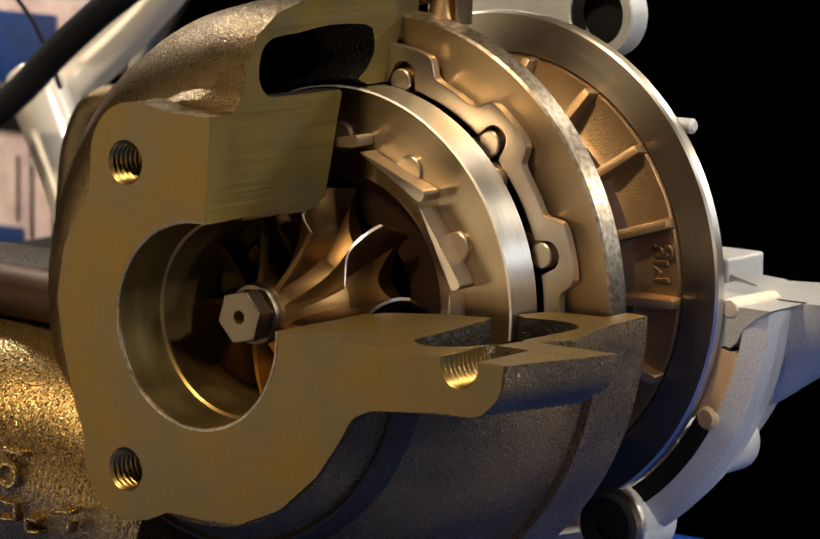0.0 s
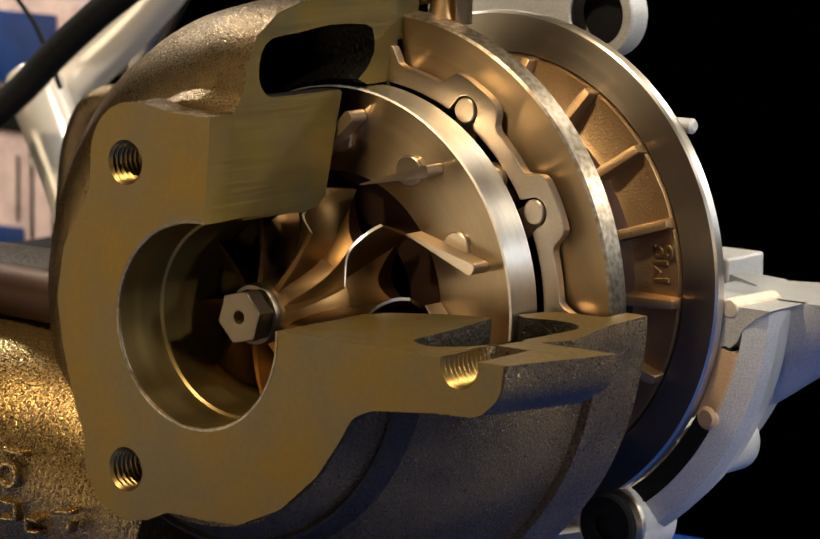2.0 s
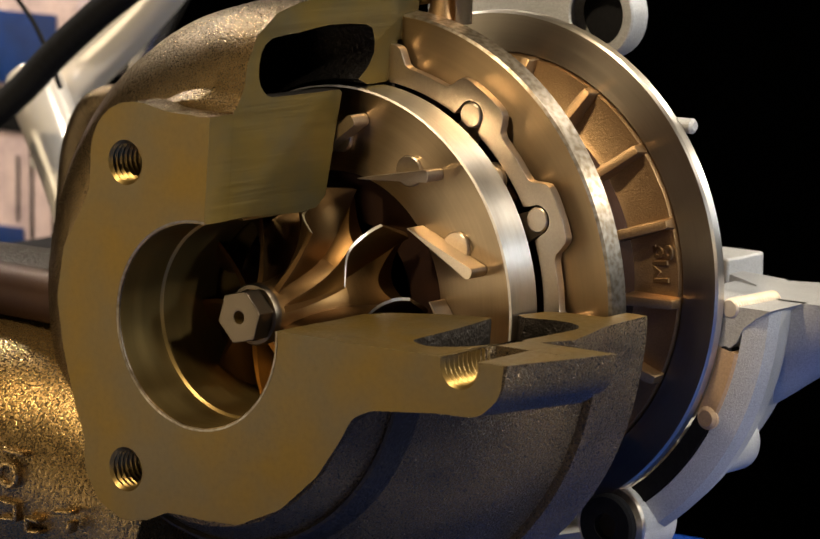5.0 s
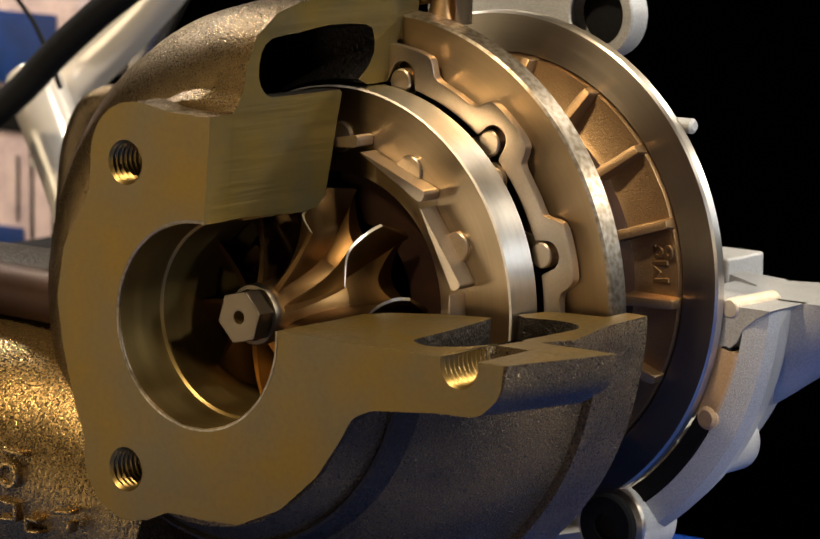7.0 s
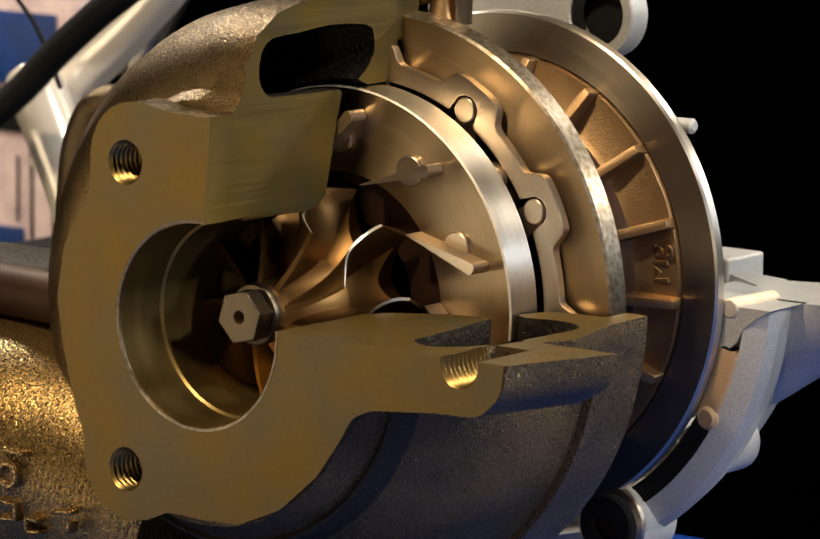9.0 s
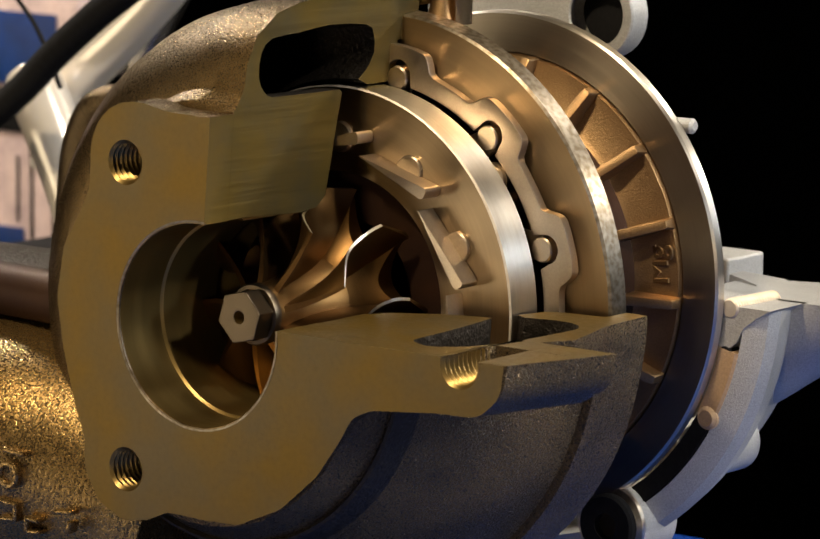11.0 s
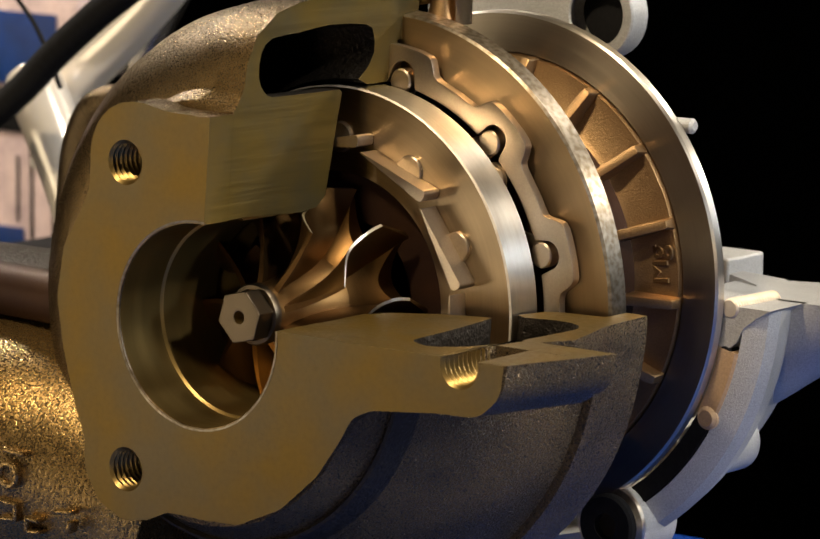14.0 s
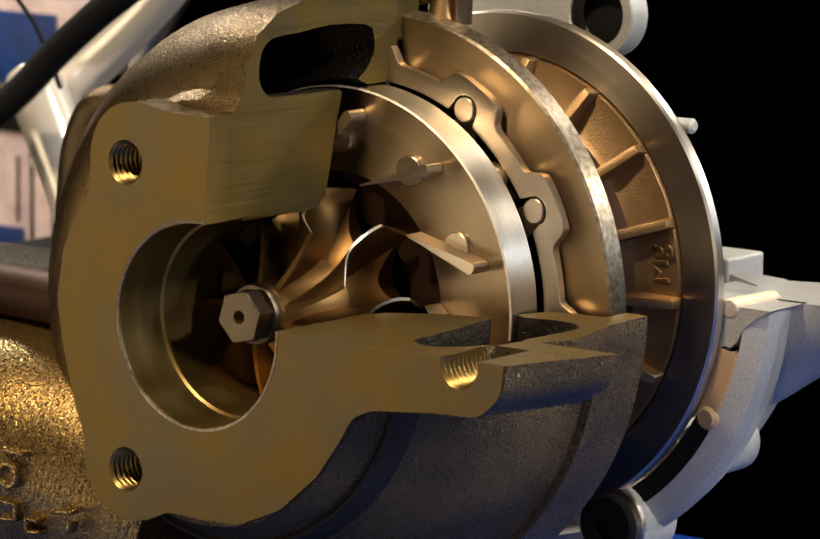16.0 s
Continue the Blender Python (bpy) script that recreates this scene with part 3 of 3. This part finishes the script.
def bearing_housing():
    body = part("bearing_housing", turned([(40.4, 107.6), (42, 108.6), (50.6, 110.6), (50.9, 111.4), (50.9, 116), (0, 116), (0, 107.6)], n=144, closed=False),
                M_BROWN, turbo, "bronzed bearing housing with stiffening ribs")
    plate = part("front_plate", turned([(0, 69.2), (49.8, 69.2), (50.4, 68.6), (50.5, 65.4), (51.0, 64.9), (63.3, 64.9), (63.9, 65.4), (64.3, 70.2), (63.6, 70.7), (57, 71.4), (48, 77.2), (0, 77.2)], n=144, closed=False), M_PLATE, body, "smooth bronzed front plate")
    rimmed(plate, M_RIM2, 63.4)
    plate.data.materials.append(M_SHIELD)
    # the plate's back and inner recess are coloured dark as shade
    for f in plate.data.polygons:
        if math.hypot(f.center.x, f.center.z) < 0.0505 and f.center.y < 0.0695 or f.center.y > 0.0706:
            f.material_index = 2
    # neck coloured dark too, to keep the gap behind the plate black
    part("neck", turned([(46, 76.0), (40.5, 84), (39.0, 92), (39.4, 100), (40.5, 107.8)], n=120, closed=False), M_SHIELD, body, "neck of the bearing housing, darkened as shade")
    for k in range(17):
        a = 17.3 + 360 / 17 * k
        bm = prism(rounded([(39.0, -1.6, 0.8), (51.2, -1.5, 0.8), (51.2, 1.5, 0.8), (39.0, 1.6, 0.8)], 3), 101.5, 111.2, bevel=0.7, both=False)
        for v in bm.verts:
            if v.co.y < 108:
                v.co.y += (v.co.x - 39) * 0.5
                v.co.z *= 0.7
        part("rib", moved(bm, Matrix.Rotation(-radians(a), 4, "Y")), M_BROWN, body)
    disc = part("back_disc", turned([(50.9, 112.6), (51.3, 111.6), (60.2, 111.5), (60.8, 112.0), (60.8, 114.4), (60.3, 114.8), (50.9, 114.8)], n=180), M_DISC, turbo, "machined grey flange disc with a bright rim")
    rimmed(disc, M_RIM, 60.3)


bearing_housing()


def compressor_housing():
    # only the lower part remains; the level cut shows its section
    prof = [(56, 126), (65.4, 126), (65.6, 116.0), (66, 115.4), (68.6, 116.4), (71.0, 118), (72.3, 121), (70.5, 128), (66.5, 136), (64, 146), (52, 154), (40, 154), (40, 148), (52, 142), (56, 130)]
    body = part("compressor_housing", turned(prof, -190, -3.2, 90), M_ALU, turbo, "grey cast aluminium compressor housing, cut open")
    edge = rounded([(57.0, -3.3, 0), (57.0, -12.0, 1), (61.2, -14.0, 2.5), (63.9, -11.6, 1.5), (65.6, -8.3, 3), (69.0, -5.6, 3), (73.0, -3.3, 0)], 5)
    part("bolt_lug", prism(edge, 115.2, 131, bevel=0.25), M_ALU, body, "sawn aluminium bolt lug")
    part("dowel_end", moved(rod(1.9, 115.0, 119, 20, 0.3), Matrix.Translation((60.9, 0, -14.6))), M_BLACK, body, "dark dowel end")
    part("screw", moved(ridged(2.4, 0, 17, 1.0), Matrix.Translation((62, 114.9, -3.9)) @ Matrix.Rotation(radians(-4), 4, "Z")), M_EDGE, body, "bright threaded screw laid bare")
    duct = pipe(curve([(30, 142, -30), (50, 143, -17), (66, 144, -7), (110, 148, 16)], 10), 15.5, 36)
    for v in duct.verts:
        v.co.z = min(v.co.z, -3.3)
    part("outlet_duct", duct, M_ALU, body, "round cast outlet, sawn flat on top")
    part("upper_lug", block(20, 33, 158, 174, -9, -0.5, 0.8), M_ALU, body)
    part("boss", moved(rod(9.2, 112.4, 127, 40, 1.0), Matrix.Translation((32.0, 0, -58.6))), M_ALU, body)
    part("boss", moved(rod(7.4, 122, 139, 36, 1.8), Matrix.Translation((49.5, 0, -39.5))), M_ALU, body)
    part("washer", moved(turned([(7.4, 111.6), (9.3, 111.6), (9.7, 112.0), (9.7, 112.6), (7.4, 112.6)], n=48), Matrix.Translation((32.0, 0, -58.6))), M_RIM, body, "bright steel washer")
    part("bolt_head", moved(turned([(3.0, 111.6), (3.1, 109.4), (7.0, 109.4), (7.6, 110.0), (7.6, 112.4), (0, 112.4)], n=40, closed=False), Matrix.Translation((32.0, 0, -58.6))), M_BLACK, body, "black cap screw head")
    part("socket", moved(rod(3.0, 111.2, 111.7, 6), Matrix.Translation((32.0, 0, -58.6))), M_NUT, body, "hexagon socket")
    part("clamp_face", turned([(61.0, 115.0), (65.4, 114.8), (66.0, 115.3), (65.9, 124), (61.0, 124)], -28.6, -12.5, 24), M_TAN, body, "tan machined clamp face")
    part("clamp_end", moved(rod(2.8, 114.0, 122, 28, 0.9), Matrix.Translation((56.6, 0, -30.2))), M_TAN, body, "rounded tan end of the clamp")
    # made-up black ring that paints the groove's shadow
    part("groove_shade_ring", turned([(61.0, 115.6), (65.4, 115.2), (66.0, 115.8), (65.4, 125), (61.0, 125)], -60, -29.4, 36), M_BLACK, body, "black ring added as the groove's shadow")
    part("side_knob", moved(rod(1.8, 0, 9, 20, 0.8), Matrix.Translation((39, 120, 36.6)) @ Matrix.Rotation(radians(-90), 4, "Z")), M_ALU, body)
    return body


compressor_housing()


def top_pipe():
    ob = part("oil_pipe", moved(turned([(7.8, 150), (8.2, 149.5), (10.6, 149.5), (11, 150), (11, 156), (0, 156), (0, 155.8), (7.8, 155.8)], n=56, closed=False), Matrix.Translation((-1.8, 0, 57.2))), M_ALU, turbo, "short open silver pipe")
    # black disc in the mouth, for the darkness inside the pipe
    part("pipe_shade_disc", moved(rod(7.7, 155.2, 155.7, 40), Matrix.Translation((-1.8, 0, 57.2))), M_BLACK, ob)
    part("pipe_block", block(-60, -13, 157, 164, 44, 74, 1.2), M_ALU, turbo, "pale grey block behind the disc")
    part("clamp_bolt", moved(turned([(0, 0), (4.6, 0), (3.6, 3), (2.9, 6), (2.9, 16), (0, 16)], n=32, closed=False), Matrix.Translation((8.4, 75.5, 60)) @ Matrix.Rotation(radians(90), 4, "X")), M_BROWN, turbo, "bronzed clamp bolt")
    part("clamp_strip", moved(turned([(4.2, 0), (4.9, 0), (4.9, 14), (4.2, 14)], -60, 40, 24), Matrix.Translation((9.4, 77, 61)) @ Matrix.Rotation(radians(90), 4, "X")), M_PLATE, turbo)
    part("stud", moved(ridged(2.4, 66.5, 84, 1.3), Matrix.Translation((4.5, 4.6, 67.6))), M_BORE, turbo, "golden threaded stud")


top_pipe()


def inlet_duct():
    pts = curve([(-30, 40, -52), (-60, 34, -44), (-90, 26, -42), (-140, 20, -42)], 8)
    ob = part("inlet_duct", pipe(pts, lambda t: 34 - 4 * t, 48), M_DUCT, turbo, "rough cast inlet duct with raised casting marks")
    part("inlet_ledge", pipe(curve([(-150, 26, -3.5), (-110, 26, -3.6), (-70, 26, -4.4), (-36, 26, -6)], 6), 6.2, 28), M_SHIELD, ob, "dark brown cast ledge over the inlet")
    # block painted dark for the shade below the ledge
    part("inlet_mouth", block(-150, -62, 34, 62, -45, -0.5, 2), M_HOLE, ob, "dark block for the shaded hollow of the inlet mouth")
    # worn casting marks, too blunt to read
    for x, z, w, h, tilt in ((-55.5, -35.6, 6.5, 1.2, 4), (-57.5, -47.5, 6.0, 1.1, 8), (-57.5, -51.5, 6.0, 1.1, -6), (-55.0, -49.5, 1.2, 4.5, 0), (-50.0, -50.5, 4.0, 1.1, 5),
                             (-50.0, -53.5, 4.0, 1.1, -5), (-52.0, -52.0, 1.1, 4.0, 0), (-39.8, -47.2, 5.5, 1.2, -6), (-38.5, -50.5, 1.2, 3.2, 20)):
        m = Matrix.Translation((x, 1.3 + 0.011 * (z + 43) ** 2, z)) @ Matrix.Rotation(radians(tilt), 4, "Y")
        part("casting_mark", moved(block(-w / 2, w / 2, -1.7, 1.6, -h / 2, h / 2, 0.45, 3), m), M_DUCT, ob)
    ringlet = turned([(1.9, -1.0), (2.3, -1.6), (2.9, -1.6), (3.3, -1.0), (3.3, 1.6), (1.9, 1.6)], n=24)
    part("casting_mark", moved(ringlet, Matrix.Translation((-57.0, 1.4, -41.0))), M_DUCT, ob)
    return ob


inlet_duct()
part("support_foot", block(-30, 30, 30, 62, -85, -55, 3), M_BLACK, turbo, "black support foot")


# ---- other exhibits behind, on the same plinth ----
def background_engine():
    eng = new("engine_exhibit")
    eng.location = (0, 0, AX)
    tagged(eng, "second exhibit with silver pipes and a black hose", "engine")
    part("base", block(-330, -150, 195, 320, -85, -48, 4), M_BLACK, eng)
    part("silver_canister", pipe(curve([(-266, 225, 17.5), (-259.6, 225, 8.0), (-252.1, 225, -6.3), (-244.7, 225, -23.1), (-238, 225, -50)], 8), lambda t: 9.4 - 1.6 * t - 3.0 * max(0.0, 0.08 - t) / 0.08, 36), M_SATIN, eng, "shiny silver canister")
    part("silver_pipe", pipe(curve([(-268, 240, -14), (-262, 240, 9), (-255, 240, 17), (-240.3, 240, 28.5), (-226.6, 240, 40), (-205, 240, 60)], 8), lambda t: 8.2 - 2.0 * t, 36), M_SATIN, eng, "wide bent silver pipe")
    part("silver_pipe", pipe(curve([(-260, 262, -20), (-254, 262, 12), (-246.3, 262, 29.3), (-238.8, 262, 41), (-228, 262, 58)], 8), 5.4, 24), M_CHROME, eng, "narrow bright pipe")
    part("hose", pipe(curve([(-300, 200, -8), (-262, 200, 4), (-245, 200, 14.5), (-232, 200, 25.5), (-219, 200, 35.5), (-203.7, 200, 46), (-170, 200, 66)], 8), 4.5, 24), M_BLACK, eng, "black rubber hose")
    part("cable", pipe(curve([(-258, 205, 50), (-251, 205, 42), (-244, 205, 35), (-238, 205, 26), (-233, 205, 16)], 6), 0.7, 12), M_BLACK, eng, "thin black cable")
    return eng


background_engine()


def banner():
    ob = new("exhibition_banner")
    ob.location = (-0.43, 0.42, 0)
    tagged(ob, "pale pink banner with dark stripes and blue fields", "banner")
    part("panel", block(-140, 3, 0, 8, 0, 1100, 1), M_PINK, ob)
    for x, w, z0, z1 in ((-31, 17, 949, 965), (-20, 1.2, 905, 950), (-8, 3.0, 904, 950), (-27, 1.0, 915, 940)):
        part("stripe", block(x - w / 2, x + w / 2, -1.2, -0.2, z0, z1, 0.3), M_BLACK, ob)
    part("blue_field", block(-70, -7, -1.4, -0.3, 967, 994, 0.3), M_FIELD, ob)
    part("blue_field", block(-70, -24, -1.6, -0.3, 905, 913, 0.3), M_FIELD, ob)
    return ob


banner()
part("cast_elbow", pipe(curve([(-146, 119, -20), (-143.5, 119, 2), (-141.5, 119, 18), (-137, 119, 26), (-126, 121, 27), (-108, 126, 20)], 8), lambda t: 6.2 + 1.2 * math.sin(7 * t), 28), M_CAST, turbo, "rough brown casting beside the housing")


def lettering(text, size, m, mat, parent, label):
    """Raised letters, thickness along their own z."""
    data = bpy.data.curves.new("letters", "FONT")
    data.body, data.size, data.extrude, data.bevel_depth = text, size, 0.25, 0.15
    data.align_x, data.align_y = "CENTER", "CENTER"
    tmp = new("letters", data)
    me = bpy.data.meshes.new_from_object(tmp.evaluated_get(bpy.context.evaluated_depsgraph_get()))
    bpy.data.objects.remove(tmp)
    bm = bmesh.new()
    bm.from_mesh(me)
    return part("raised_letters", moved(bm, m), mat, parent, label)


# text runs up round the shaft, its tops towards it
A_TXT = radians(6.5)
U, V = Vector((math.cos(A_TXT), 0, math.sin(A_TXT))), Vector((-math.sin(A_TXT), 0, math.cos(A_TXT)))
TXT = Matrix((V, -U, Vector((0, -1, 0)))).transposed().to_4x4()
TXT.translation = U * 46.2 + Vector((0, 109.6, 0))
lettering("Mg", 7.5, TXT, M_BROWN, bpy.data.objects["bearing_housing"], "raised letters Mg on the casting")

# ---- motion ----
SHUT_TO_OPEN = 11.6
def opening(t):
    """How far the nozzle is open at t, 0 to 1: a slow opening, a rest and a quick return, every 3.45 s."""
    p = t % 3.45
    keys = ((0.0, 0.0), (0.3, 0.01), (0.5, 0.06), (0.6, 0.10), (0.7, 0.17), (0.85, 0.28), (1.0, 0.40), (1.2, 0.52), (1.5, 0.77), (1.7, 0.88), (2.0, 0.975), (2.2, 1.0),
            (2.8, 1.0), (2.9, 0.93), (3.0, 0.72), (3.1, 0.53), (3.2, 0.36), (3.3, 0.20), (3.4, 0.05), (3.45, 0.0))
    for (a, u), (b, v) in zip(keys, keys[1:]):
        if p <= b:
            return u + (v - u) * (p - a) / (b - a)
    return 0.0


def vane_turn(s):
    """The vane's turn from shut, in degrees, that keeps its pin in the ring's slot."""
    a = radians(PIN_A - PIVOT_A + SHUT_TO_OPEN * s)
    heading = math.degrees(math.atan2(PIN_R * math.sin(a), PIN_R * math.cos(a) - PIVOT_R))
    return heading - math.degrees(math.atan2(PIN0.y, PIN0.x))


def motions():
    times = [0.1 * k for k in range(161)]
    walk(ring, [(t, pose(0, 0, 0, 0, -SHUT_TO_OPEN * opening(t), 0)) for t in times])
    for k, ob in enumerate(vanes):
        at = radians(PIVOT_A + STEP * k)
        x, z = PIVOT_R * math.cos(at) * 0.001, PIVOT_R * math.sin(at) * 0.001
        walk(ob, [(t, pose(x, 0, z, 0, -(PIVOT_A + STEP * k + CHORD_SHUT + vane_turn(opening(t))), 0)) for t in times])


motions()
